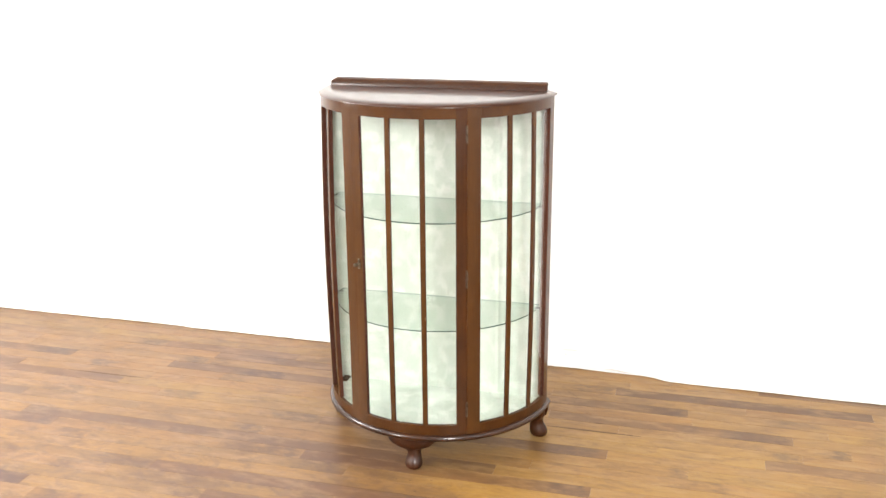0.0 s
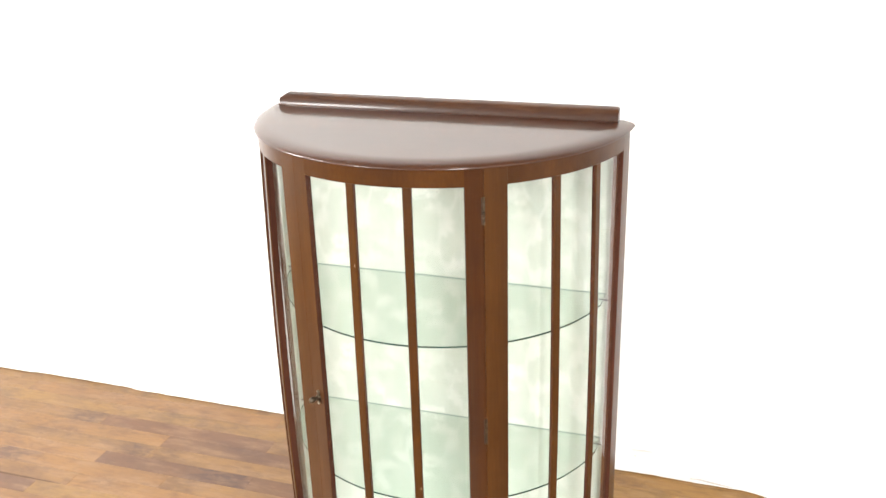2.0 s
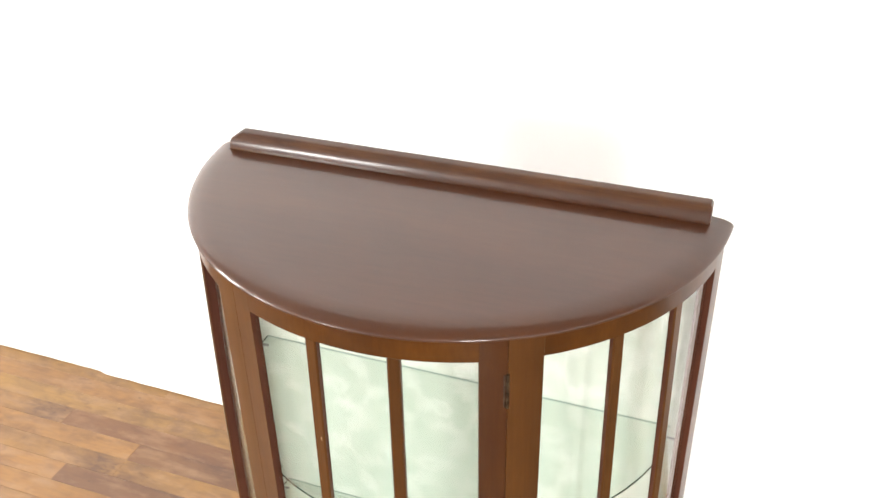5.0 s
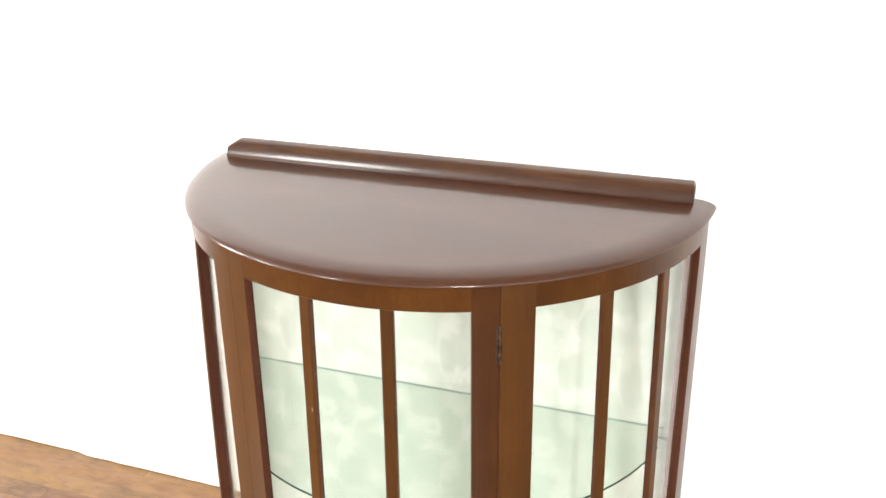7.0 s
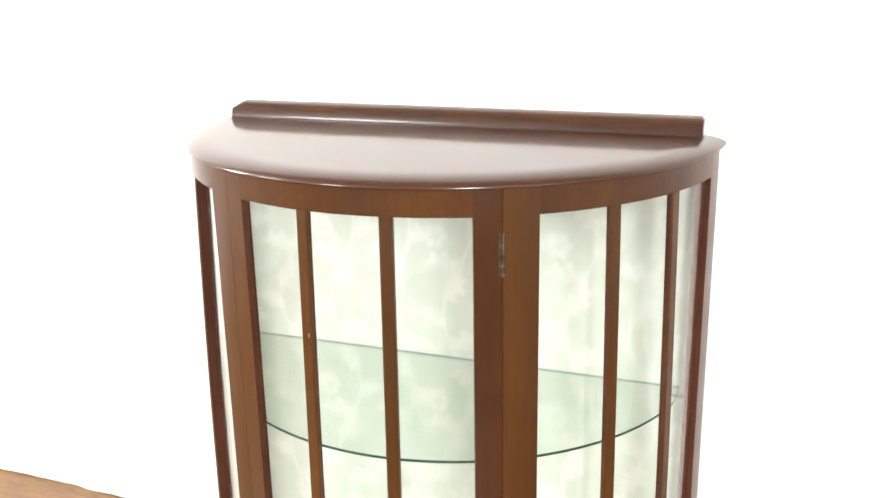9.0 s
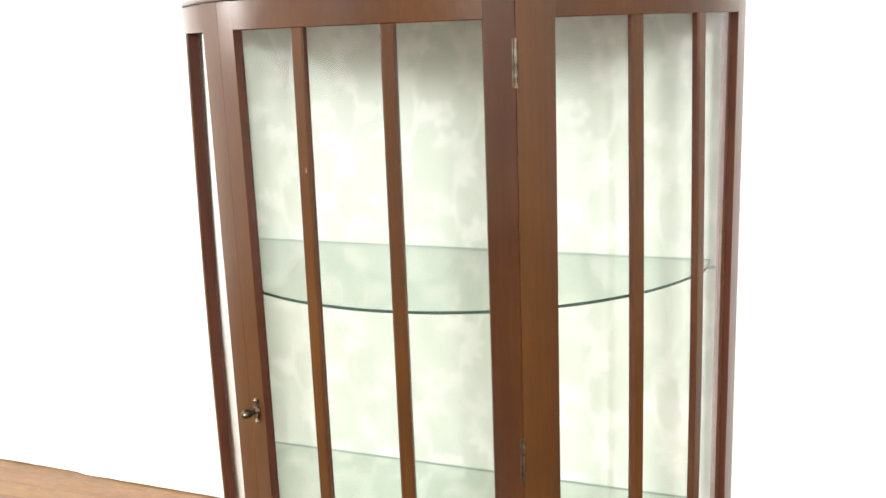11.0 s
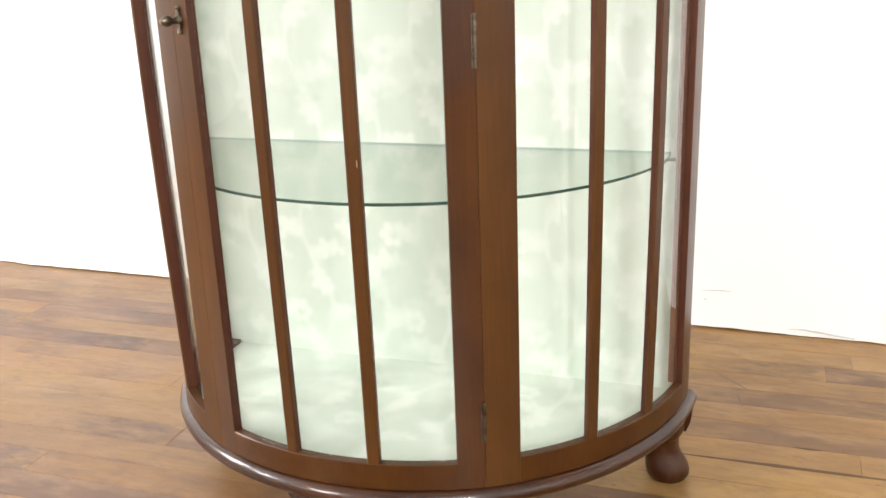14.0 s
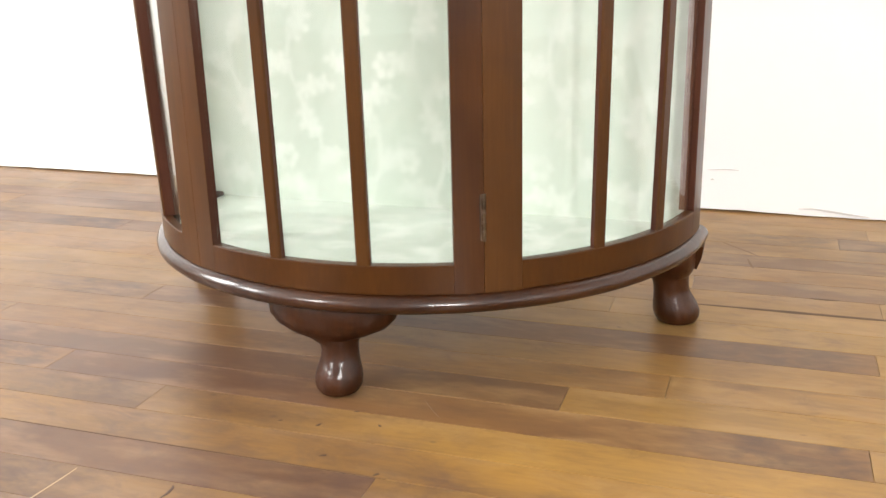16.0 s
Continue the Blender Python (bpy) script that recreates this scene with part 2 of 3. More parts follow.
def make_plank(name, low, high):
    """Old strip flooring: each strip has its own tone between low and high, fine grain, trodden dirt, and one dark water stain
    whose two ends, sharpness and strength are held in the strip's colour (metres along x, plus five)."""
    n = Nodes(name)
    info = n.add("ObjectInfo")
    rand = info.outputs["Random"]
    shift = n.add("CombineXYZ", X=n.math("MULTIPLY", rand, 37.0), Y=n.math("MULTIPLY", rand, 91.0), Z=n.math("MULTIPLY", rand, 13.0)).outputs[0]
    tone = n.ramp(rand, (0.0, low), (1.0, high))
    hue = n.math("FRACT", n.math("MULTIPLY", rand, 17.3))
    tone = n.mix(n.ramp(hue, (0.3, 0.0), (0.9, 0.5)), tone, n.mix(1.0, tone, (1.06, 0.94, 0.86), "MULTIPLY"))
    grain = n.noise(n.coords((2.2, 30, 1), True, shift), 5.0, 4.0, 0.6, 0.3)
    tone = n.mix(n.ramp(grain, (0.36, 0.18), (0.6, 0.0)), tone, (0.12, 0.062, 0.03))
    # dirt trodden in across the joints, and clouds within single strips
    trodden = n.noise(n.coords((2.6, 5.5, 1), True), 1.0, 4.0, 0.6, 0.5)
    tone = n.mix(n.ramp(trodden, (0.34, 0.3), (0.54, 0.0)), tone, (0.105, 0.058, 0.034))
    cloud = n.noise(n.coords((4.5, 13, 1), True, shift), 1.0, 4.0, 0.6, 0.6)
    tone = n.mix(n.ramp(cloud, (0.34, 0.32), (0.54, 0.0)), tone, (0.105, 0.056, 0.031))
    pale = n.noise(n.coords((3, 10, 1), True, shift), 2.2, 4.0, 0.62)
    tone = n.mix(n.ramp(pale, (0.47, 0.0), (0.66, 0.55)), tone, (0.36, 0.218, 0.092))
    blotch = n.noise(n.coords((17, 30, 1), True, shift), 1.0, 5.0, 0.66, 0.7)
    tone = n.mix(n.math("MULTIPLY", n.ramp(blotch, (0.46, 0.0), (0.68, 0.48)), n.ramp(cloud, (0.38, 1.0), (0.66, 0.3))), tone, (0.118, 0.056, 0.024))
    # the stain: soft or cut off at either end, mottled inside
    ends = n.add("SeparateColor", Color=info.outputs["Color"])
    place = n.add("SeparateXYZ", Vector=n.add("NewGeometry").outputs["Position"]).outputs["X"]
    place = n.math("ADD", place, 5.0)
    wander = n.math("MULTIPLY", n.math("SUBTRACT", n.noise(n.coords((9, 42, 1), True, shift), 1.0, 3.0, 0.6), 0.5), 0.12)
    span = n.math("SUBTRACT", ends.outputs["Green"], ends.outputs["Red"])
    u = n.math("DIVIDE", n.math("SUBTRACT", n.math("ADD", place, wander), ends.outputs["Red"]), span)
    head = n.math("MINIMUM", n.math("MAXIMUM", n.math("DIVIDE", u, 0.45), 0.0), 1.0)
    tail = n.math("MINIMUM", n.math("MAXIMUM", n.math("DIVIDE", n.math("SUBTRACT", 1.0, u), ends.outputs["Blue"]), 0.0), 1.0)
    mottle = n.ramp(n.noise(n.coords((24, 55, 1), True, shift), 1.0, 4.0, 0.65, 0.5), (0.34, 0.18), (0.62, 1.0))
    wet = n.math("MULTIPLY", n.math("MULTIPLY", n.math("MULTIPLY", head, tail), info.outputs["Alpha"]), mottle)
    tone = n.mix(n.math("MULTIPLY", wet, 0.85), tone, (0.078, 0.043, 0.028))
    speck = n.add("TexVoronoi", Vector=n.coords((9, 15, 1), True, shift), Scale=1.5)
    tone = n.mix(n.ramp(n.math("ADD", speck.outputs["Distance"], n.math("MULTIPLY", cloud, 0.16)), (0.09, 0.5), (0.15, 0.0)), tone, (0.062, 0.032, 0.02))
    # weaker light painted in, dimmer and greyer towards the west and the middle of the room, with grubby blotches
    dim_place = n.math("ADD", place, n.math("MULTIPLY", n.math("SUBTRACT", trodden, 0.5), 0.9))
    depth = n.add("SeparateXYZ", Vector=n.add("NewGeometry").outputs["Position"]).outputs["Y"]
    dim_place = n.math("ADD", dim_place, n.math("MULTIPLY", n.math("MINIMUM", n.math("ADD", depth, 0.3), 0.0), 1.9))
    dimmed_grubby = n.ramp(n.math("SUBTRACT", dim_place, 4.0), (0.85, 1.0), (1.65, 0.0))
    grubby = n.ramp(n.noise(n.coords((13, 21, 1), True), 1.0, 5.0, 0.68, 0.8), (0.47, 0.0), (0.66, 0.5))
    grubby = n.math("MULTIPLY", grubby, n.ramp(n.math("ADD", depth, 1.0), (0.5, 1.0), (0.78, 0.25)))
    tone = n.mix(n.math("MULTIPLY", grubby, dimmed_grubby), tone, (0.135, 0.076, 0.046))
    tone = n.mix(dimmed_grubby, tone, n.mix(1.0, tone, (0.785, 0.785, 1.02), "MULTIPLY"))
    worn = n.noise(n.coords((1, 1, 1), True), 4.5, 4.0, 0.6)
    n.bump(n.math("ADD", grain, worn), 0.06, 0.001)
    return n.set(Base_Color=tone, Roughness=n.ramp(worn, (0.3, 0.29), (0.7, 0.44)), Specular_IOR_Level=0.38)


PLANKS = [
    make_plank("golden_floor_plank", (0.318, 0.178, 0.043), (0.356, 0.202, 0.051)),
    make_plank("tan_floor_plank", (0.286, 0.154, 0.041), (0.335, 0.184, 0.05)),
    make_plank("brown_floor_plank", (0.172, 0.088, 0.033), (0.205, 0.107, 0.04)),
    make_plank("dark_floor_plank", (0.118, 0.058, 0.025), (0.145, 0.074, 0.031)),
]
SUBFLOOR = Nodes("floor_gap").set(Base_Color=(0.035, 0.02, 0.012, 1), Roughness=0.9)
PACKED = Nodes("packed_floor_dirt").set(Base_Color=(0.1, 0.055, 0.028, 1), Roughness=0.8)

# ---- mesh helpers ----
AXIS = 0.018  # the bow's centre lies this far behind the back edge


def mesh_of(name, bm, *materials, smooth=True):
    bmesh.ops.recalc_face_normals(bm, faces=bm.faces)
    data = bpy.data.meshes.new(name)
    bm.to_mesh(data)
    bm.free()
    for m in materials:
        data.materials.append(m)
    if smooth:
        smooth_by_angle(data, 32)
    return data


def smooth_by_angle(data, degrees):
    """Shades smooth and marks the edges sharper than that angle."""
    bm = bmesh.new()
    bm.from_mesh(data)
    for f in bm.faces:
        f.smooth = True
    for e in bm.edges:
        if len(e.link_faces) == 2 and e.calc_face_angle(0) > radians(degrees):
            e.smooth = False
    bm.to_mesh(data)
    bm.free()


def part(name, bm, material, parent, label=""):
    ob = new(name, mesh_of(name, bm, *(material if isinstance(material, tuple) else (material,))))
    ob.parent = parent
    return tagged(ob, label)


def structure(name, bm, material, label):
    return tagged(new(name, mesh_of(name, bm, material)), label, name.split("_")[0], kind="structure")


def polar(r, deg, z):
    return Vector((r * math.sin(radians(deg)), AXIS - r * math.cos(radians(deg)), z))


def skin(bm, rings, close=True, cap=True):
    """Joins rings of points, each as long as the others, and caps the ends."""
    made = [[bm.verts.new(p) for p in ring] for ring in rings]
    size = len(made[0])
    for a, b in zip(made, made[1:]):
        for i in range(size if close else size - 1):
            j = (i + 1) % size
            bm.faces.new((a[i], a[j], b[j], b[i]))
    if cap:
        bm.faces.new(made[0])
        bm.faces.new(made[-1])
    return made


def box(bm, x0, x1, y0, y1, z0, z1):
    skin(bm, [[Vector((x, y, z)) for x, y in ((x0, y0), (x1, y0), (x1, y1), (x0, y1))] for z in (z0, z1)])


def rail(bm, r0, r1, d0, d1, z0, z1, chamfer=0.001, step=1.5):
    """A piece that follows the bow from d0 to d1 degrees."""
    c = chamfer
    profile = [(r0, z0), (r1 - c, z0), (r1, z0 + c), (r1, z1 - c), (r1 - c, z1), (r0, z1)]
    count = max(2, round(abs(d1 - d0) / step))
    skin(bm, [[polar(r, d0 + (d1 - d0) * i / count, z) for r, z in profile] for i in range(count + 1)])


def post(bm, r0, r1, d0, d1, z0, z1, chamfer=0.0007, levels=1):
    """An upright piece, curved on plan, with softened outer edges."""
    c = math.degrees(chamfer / r1)
    count = max(2, round(abs(d1 - d0) / 1.5))
    plan = [(r0, d0), (r1 - chamfer, d0)] + [(r1, d0 + c + (d1 - d0 - 2 * c) * i / count) for i in range(count + 1)] + [(r1 - chamfer, d1), (r0, d1)]
    plan += [(r0, d1 + (d0 - d1) * i / count) for i in range(1, count)]
    skin(bm, [[polar(r, d, z0 + (z1 - z0) * i / levels) for r, d in plan] for i in range(levels + 1)])


def half_disc(bm, layers, back, segments=72):
    """A D-shaped board: layers of radius and height, cut straight at y = back."""
    rings = []
    for r, z in layers:
        edge = 90 - math.degrees(math.asin((AXIS - back) / r))
        rings.append([polar(r, -edge + 2 * edge * i / segments, z) for i in range(segments + 1)])
    return skin(bm, rings)


def rod(bm, a, b, r0, r1, segments=16):
    a, b = Vector(a), Vector(b)
    turn = (b - a).to_track_quat("Z", "Y")
    circle = lambda p, r: [p + turn @ Vector((r * math.cos(6.28319 * i / segments), r * math.sin(6.28319 * i / segments), 0)) for i in range(segments)]  # noqa: E731
    skin(bm, [circle(a, r0), circle(b, r1)])


def lathe(bm, base, way, profile, segments=20):
    """Turns (distance along, radius) pairs about a line."""
    base, turn = Vector(base), Vector(way).to_track_quat("Z", "Y")
    skin(bm, [[base + turn @ Vector((r * math.cos(6.28319 * i / segments), r * math.sin(6.28319 * i / segments), d)) for i in range(segments)] for d, r in profile])


# ---- the room ----
def wall_with_openings(name, label, along, at, outward, length, openings):
    """A wall 0.2 m thick, cut into blocks round its openings."""
    bm = bmesh.new()
    lo, hi = sorted((at, at + 0.2 * outward))
    place = (lambda a, b, z0, z1: box(bm, a, b, lo, hi, z0, z1)) if along == "x" else (lambda a, b, z0, z1: box(bm, lo, hi, a, b, z0, z1))
    edge = length[0]
    for a, b, sill, head in openings:
        place(edge, a, 0, ROOF)
        place(a, b, 0, sill)
        place(a, b, head, ROOF)
        edge = b
    place(edge, length[1], 0, ROOF)
    return structure(name, bm, WALL, label)


south = [w[1:5] for w in WINDOWS if w[0] == "south"]
west = [w[1:5] for w in WINDOWS if w[0] == "west"]
wall_with_openings("wall_south", "plain white painted wall with narrow window openings", "x", SOUTH, -1, (WEST - 0.2, EAST + 0.2), south)
wall_with_openings("wall_west", "plain white painted wall with narrow window openings", "y", WEST, -1, (SOUTH, NORTH + 0.1), west)
wall_with_openings("wall_east", "plain white painted wall", "y", EAST, 1, (SOUTH, NORTH + 0.1), [])

# the wall behind the cabinet: its plaster ends unevenly a few millimetres above the floor
bm = bmesh.new()
rings, x = [], WEST - 0.2
while x < EAST + 0.2:
    drop = 0.0032 + 0.003 * noise.noise((x * 4.1, 2.0, 0)) + 0.002 * noise.noise((x * 23.0, 5.0, 0))
    bulge = 0.004 * noise.noise((x * 1.7, 9.0, 0)) + 0.0015 * noise.noise((x * 14.0, 1.0, 0))
    face = NORTH - 0.011 * (x - 0.35)
    ease = max(0.0, min(1.0, (x - 0.66) / 0.13))
    face -= 0.034 * ease * ease * (3 - 2 * ease)  # boxed-out plaster further along
    foot = face + bulge + (0.007 if -1.75 < x < -1.34 else 0.0)
    low = max(0.0015, drop)
    rings.append([Vector((x, foot, low)), Vector((x, face + bulge * 0.5, 0.05)), Vector((x, face, 0.4)), Vector((x, face, ROOF)), Vector((x, face + 0.2, ROOF)), Vector((x, face + 0.2, low))])
    x += 0.03
skin(bm, rings)
wall_north = structure("wall_north", bm, WALL, "white painted plaster wall with scuffs near the floor")


def scuff(points, width):
    """A thin smear on the wall's face."""
    bm = bmesh.new()
    at = lambda x: NORTH - 0.011 * (x - 0.35) - 0.0022  # noqa: E731
    up = [Vector((x, at(x), z + width * math.sin(math.pi * i / (len(points) - 1)) * 0.5 + 0.0003)) for i, (x, z) in enumerate(points)]
    down = [Vector((x, at(x), z - width * math.sin(math.pi * i / (len(points) - 1)) * 0.5 - 0.0003)) for i, (x, z) in enumerate(points)]
    back = [p + Vector((0, 0.006, 0)) for p in up], [p + Vector((0, 0.006, 0)) for p in down]
    skin(bm, [list(ring) for ring in zip(up, down, back[1], back[0])])
    return part("scuff_mark", bm, GRIME, wall_north, "grey-brown scuff on white paint")


scuff([(0.356, 0.0792), (0.371, 0.08), (0.386, 0.0812), (0.399, 0.0812), (0.412, 0.0804)], 0.0013)
scuff([(0.52, 0.014), (0.545, 0.0155), (0.575, 0.0125), (0.61, 0.0085), (0.64, 0.006)], 0.003)
scuff([(0.69, 0.005), (0.715, 0.007), (0.74, 0.006), (0.77, 0.004)], 0.004)
scuff([(0.362, 0.061), (0.3655, 0.0613), (0.369, 0.061)], 0.002)

bm = bmesh.new()
box(bm, WEST - 0.2, EAST + 0.2, SOUTH - 0.2, NORTH + 0.2, ROOF, ROOF + 0.15)
structure("ceiling", bm, CEILING, "plain grey painted ceiling")

bm = bmesh.new()
box(bm, WEST - 0.2, EAST + 0.2, SOUTH - 0.2, NORTH + 0.2, -0.1, -0.0026)
floor = structure("floor", bm, PACKED, "worn honey-brown strip wood floor with dark stains")

# ---- the cabinet ----
cabinet = tagged(new("display_cabinet"), "bow-fronted mahogany display cabinet with glazed door standing on the wood floor", "cabinet")
DEEP, FACE = 0.3692, 0.3812  # inner and outer radius of the glazed front
FOOT, HEAD = 0.1285, 1.163  # the front's height
SILL, LINTEL = 0.162, 1.1302  # the glass's height
BACK = 0.003


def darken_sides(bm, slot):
    """Gives the faces that look along the bow, the rebates beside the glass, a colour of their own."""
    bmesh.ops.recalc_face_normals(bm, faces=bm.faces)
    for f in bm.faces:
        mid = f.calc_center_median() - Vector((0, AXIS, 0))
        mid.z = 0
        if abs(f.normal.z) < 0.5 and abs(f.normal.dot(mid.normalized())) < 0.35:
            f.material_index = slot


def swell(bm, low, high, most):
    """Bows bars and panes outward between two angles, most at half height, as in an old frame."""
    for v in bm.verts:
        flat = Vector((v.co.x, v.co.y - AXIS, 0))
        deg = math.degrees(math.atan2(flat.x, -flat.y))
        ease = [max(0.0, min(1.0, k / 9)) for k in (deg - low, high - deg)]
        ease = [k * k * (3 - 2 * k) for k in ease]
        v.co += flat.normalized() * most * ease[0] * ease[1] * math.sin(math.pi * (v.co.z - SILL) / (LINTEL - SILL))


def glazed_front(name, label, edges, stile_a, stile_b, bars, woods, parent, inner=0.3722, most=0.0055, glass=0.3746):
    """A curved frame with glazing bars and panes. edges: the frame's ends in degrees; stile_a, stile_b: its uprights' inner edges; inner: the bars' inner radius; most: their bow; glass: the panes' outer radius."""
    bm = bmesh.new()
    post(bm, DEEP, FACE, edges[0], stile_a, FOOT, HEAD, 0.0003)
    first = len(bm.faces)
    post(bm, DEEP, FACE, stile_b, edges[1], FOOT, HEAD, 0.0003)
    bm.faces.ensure_lookup_table()
    for f in bm.faces[first:]:
        f.material_index = 1
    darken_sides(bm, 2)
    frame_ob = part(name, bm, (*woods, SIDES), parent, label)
    for z0, z1 in ((FOOT, SILL), (LINTEL, HEAD)):
        bm = bmesh.new()
        rail(bm, DEEP, FACE - 0.00005, stile_a, stile_b, z0, z1)
        part("rail", bm, RAIL, frame_ob)
    for d in bars:
        bm = bmesh.new()
        post(bm, inner, FACE - 0.0006, d - 1.22, d + 1.22, SILL, LINTEL, 0.002, 16)
        swell(bm, stile_a, stile_b, most)
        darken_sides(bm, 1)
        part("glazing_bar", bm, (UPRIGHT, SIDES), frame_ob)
    stops = [stile_a, *bars, stile_b]
    for a, b in zip(stops, stops[1:]):
        bm = bmesh.new()
        post(bm, glass - 0.0022, glass, a + 0.05, b - 0.05, SILL + 0.0005, LINTEL - 0.0005, 0.0003, 16)
        swell(bm, stile_a, stile_b, most)
        pane = part("pane", bm, PANE, frame_ob)
        pane.visible_shadow = False
    return frame_ob


END = 85.3
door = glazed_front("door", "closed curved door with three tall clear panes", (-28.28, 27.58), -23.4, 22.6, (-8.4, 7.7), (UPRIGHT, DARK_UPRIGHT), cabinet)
side = glazed_front("side_frame", "curved fixed side with three tall panes", (27.63, END), 34.0, 79.2, (48.9, 64.4), (UPRIGHT, UPRIGHT), cabinet)
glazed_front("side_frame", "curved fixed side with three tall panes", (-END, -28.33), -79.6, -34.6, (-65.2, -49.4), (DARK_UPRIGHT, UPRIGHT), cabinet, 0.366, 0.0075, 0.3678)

# an added strip that paints the stile's lit inner face as a paler band
bm = bmesh.new()
post(bm, 0.3625, 0.3722, 78.75, 80.6, SILL + 0.0005, LINTEL - 0.0005, 0.0005)
part("glazing_bead", bm, LIT_REVEAL, side, "added strip inside the glass, coloured like the stile's lit reveal")

# top board with a thumb-moulded edge
bm = bmesh.new()
edge = [(0.3775, HEAD), (0.3855, HEAD + 0.0002), (0.3867, HEAD + 0.0006)]
for turn in range(0, 91, 5):
    r, z = 0.3492 + 0.038 * math.cos(radians(turn)) ** 0.9, HEAD + 0.0014 + 0.01127 * math.sin(radians(turn))
    edge.append((r, z))
edge += [(0.34, z), (0.32, z)]
half_disc(bm, edge, BACK)
part("top_board", bm, BOARD, cabinet, "dark polished half-round top")
TOP = z

# the raised strip along the back of the top, with a rolled front
bm = bmesh.new()
GALLERY = [(0.0, 0.0), (-0.0262, 0.0), (-0.0263, 0.0012), (-0.0253, 0.0055), (-0.0239, 0.01), (-0.0219, 0.0146), (-0.0186, 0.0188), (-0.0138, 0.0223), (-0.008, 0.0244), (0.0, 0.0253)]
rings = []
ends = [(-0.357, 0.0142), (-0.3566, 0.0152), (-0.3485, 0.021), (-0.343, 0.0248), (-0.341, 0.0253)] + [(-0.34 + 0.0345 * i, 0.0253) for i in range(20)]
ends += [(0.3535, 0.0253), (0.3552, 0.0243), (0.3577, 0.0205)]
for x, top in ends:  # either end is cut off aslant
    rings.append([Vector((x, BACK + y, TOP + min(z, top + 0.02 * (z - top) if z > top else z))) for y, z in GALLERY])
skin(bm, rings)
part("back_gallery", bm, STRIP, cabinet, "low moulded strip along the back of the top")

# base moulding and the board inside
bm = bmesh.new()
half_disc(bm, [(0.37, 0.108), (0.3835, 0.108), (0.3875, 0.1092), (0.3905, 0.1125), (0.3915, 0.1168), (0.3905, 0.121), (0.3875, 0.1248), (0.385, 0.127), (0.382, 0.1283), (0.37, 0.1285)], BACK)
part("base_moulding", bm, MOULDING, cabinet, "dark half-round base moulding")
bm = bmesh.new()
rings = [(0.3595, 0.1286), (0.3595, 0.132)] + [(0.3595 - 0.0045 * i, 0.132) for i in range(1, 71)]
half_disc(bm, rings, BACK - 0.0128, 110)
weave_motif(part("interior_floor", bm, FABRIC, cabinet, "pale green damask lining").data, 0, 1)

# the lining of the back: fabric stretched over a board, slightly slack
count_x, count_z = 240, 346
xs, zs = np.linspace(-0.3668, 0.3668, count_x), np.linspace(0.1287, HEAD - 0.0005, count_z)
cells = [Vector((x, BACK - 0.0135 - 0.0012 * noise.noise((x * 16, 3.0, z * 1.3)) - 0.0016 * math.exp(-((x - 0.209) / 0.006) ** 2), z)) for z in zs for x in xs]
quads = [(k * count_x + i, k * count_x + i + 1, (k + 1) * count_x + i + 1, (k + 1) * count_x + i) for k in range(count_z - 1) for i in range(count_x - 1)]
rim = [i for i in range(count_x)] + [k * count_x + count_x - 1 for k in range(1, count_z)] + [(count_z - 1) * count_x + i for i in range(count_x - 2, -1, -1)] + [k * count_x for k in range(count_z - 2, 0, -1)]
first = len(cells)
cells += [Vector((cells[v].x, BACK - 0.006, cells[v].z)) for v in rim]
quads += [(rim[(i + 1) % len(rim)], rim[i], first + i, first + (i + 1) % len(rim)) for i in range(len(rim))]
data = bpy.data.meshes.new("back_lining")
data.from_pydata(cells, [], quads)
data.materials.append(FABRIC)
data.polygons.foreach_set("use_smooth", [True] * len(data.polygons))
weave_motif(data, 0, 2)
lining = tagged(new("back_lining", data), "pale green damask fabric with cream leaf pattern")
lining.parent = cabinet
bm = bmesh.new()
box(bm, -0.374, 0.374, BACK - 0.0055, BACK, 0.1287, HEAD - 0.0003)
part("back_board", bm, LYING, cabinet, "plain brown back panel")
bm = bmesh.new()  # the fabric is turned round the corner over the inside of the end stile
post(bm, 0.3668, 0.3691, -86.0, -79.75, 0.1287, HEAD - 0.0006, 0.0004, 240)
weave_motif(part("side_lining", bm, FABRIC, cabinet, "pale green damask turned over the end stile").data, 1, 2)
bm = bmesh.new()
box(bm, -0.352, -0.3305, BACK - 0.055, BACK - 0.0165, 0.1322, 0.138)
part("corner_block", bm, TURNED, cabinet, "small dark wood block")


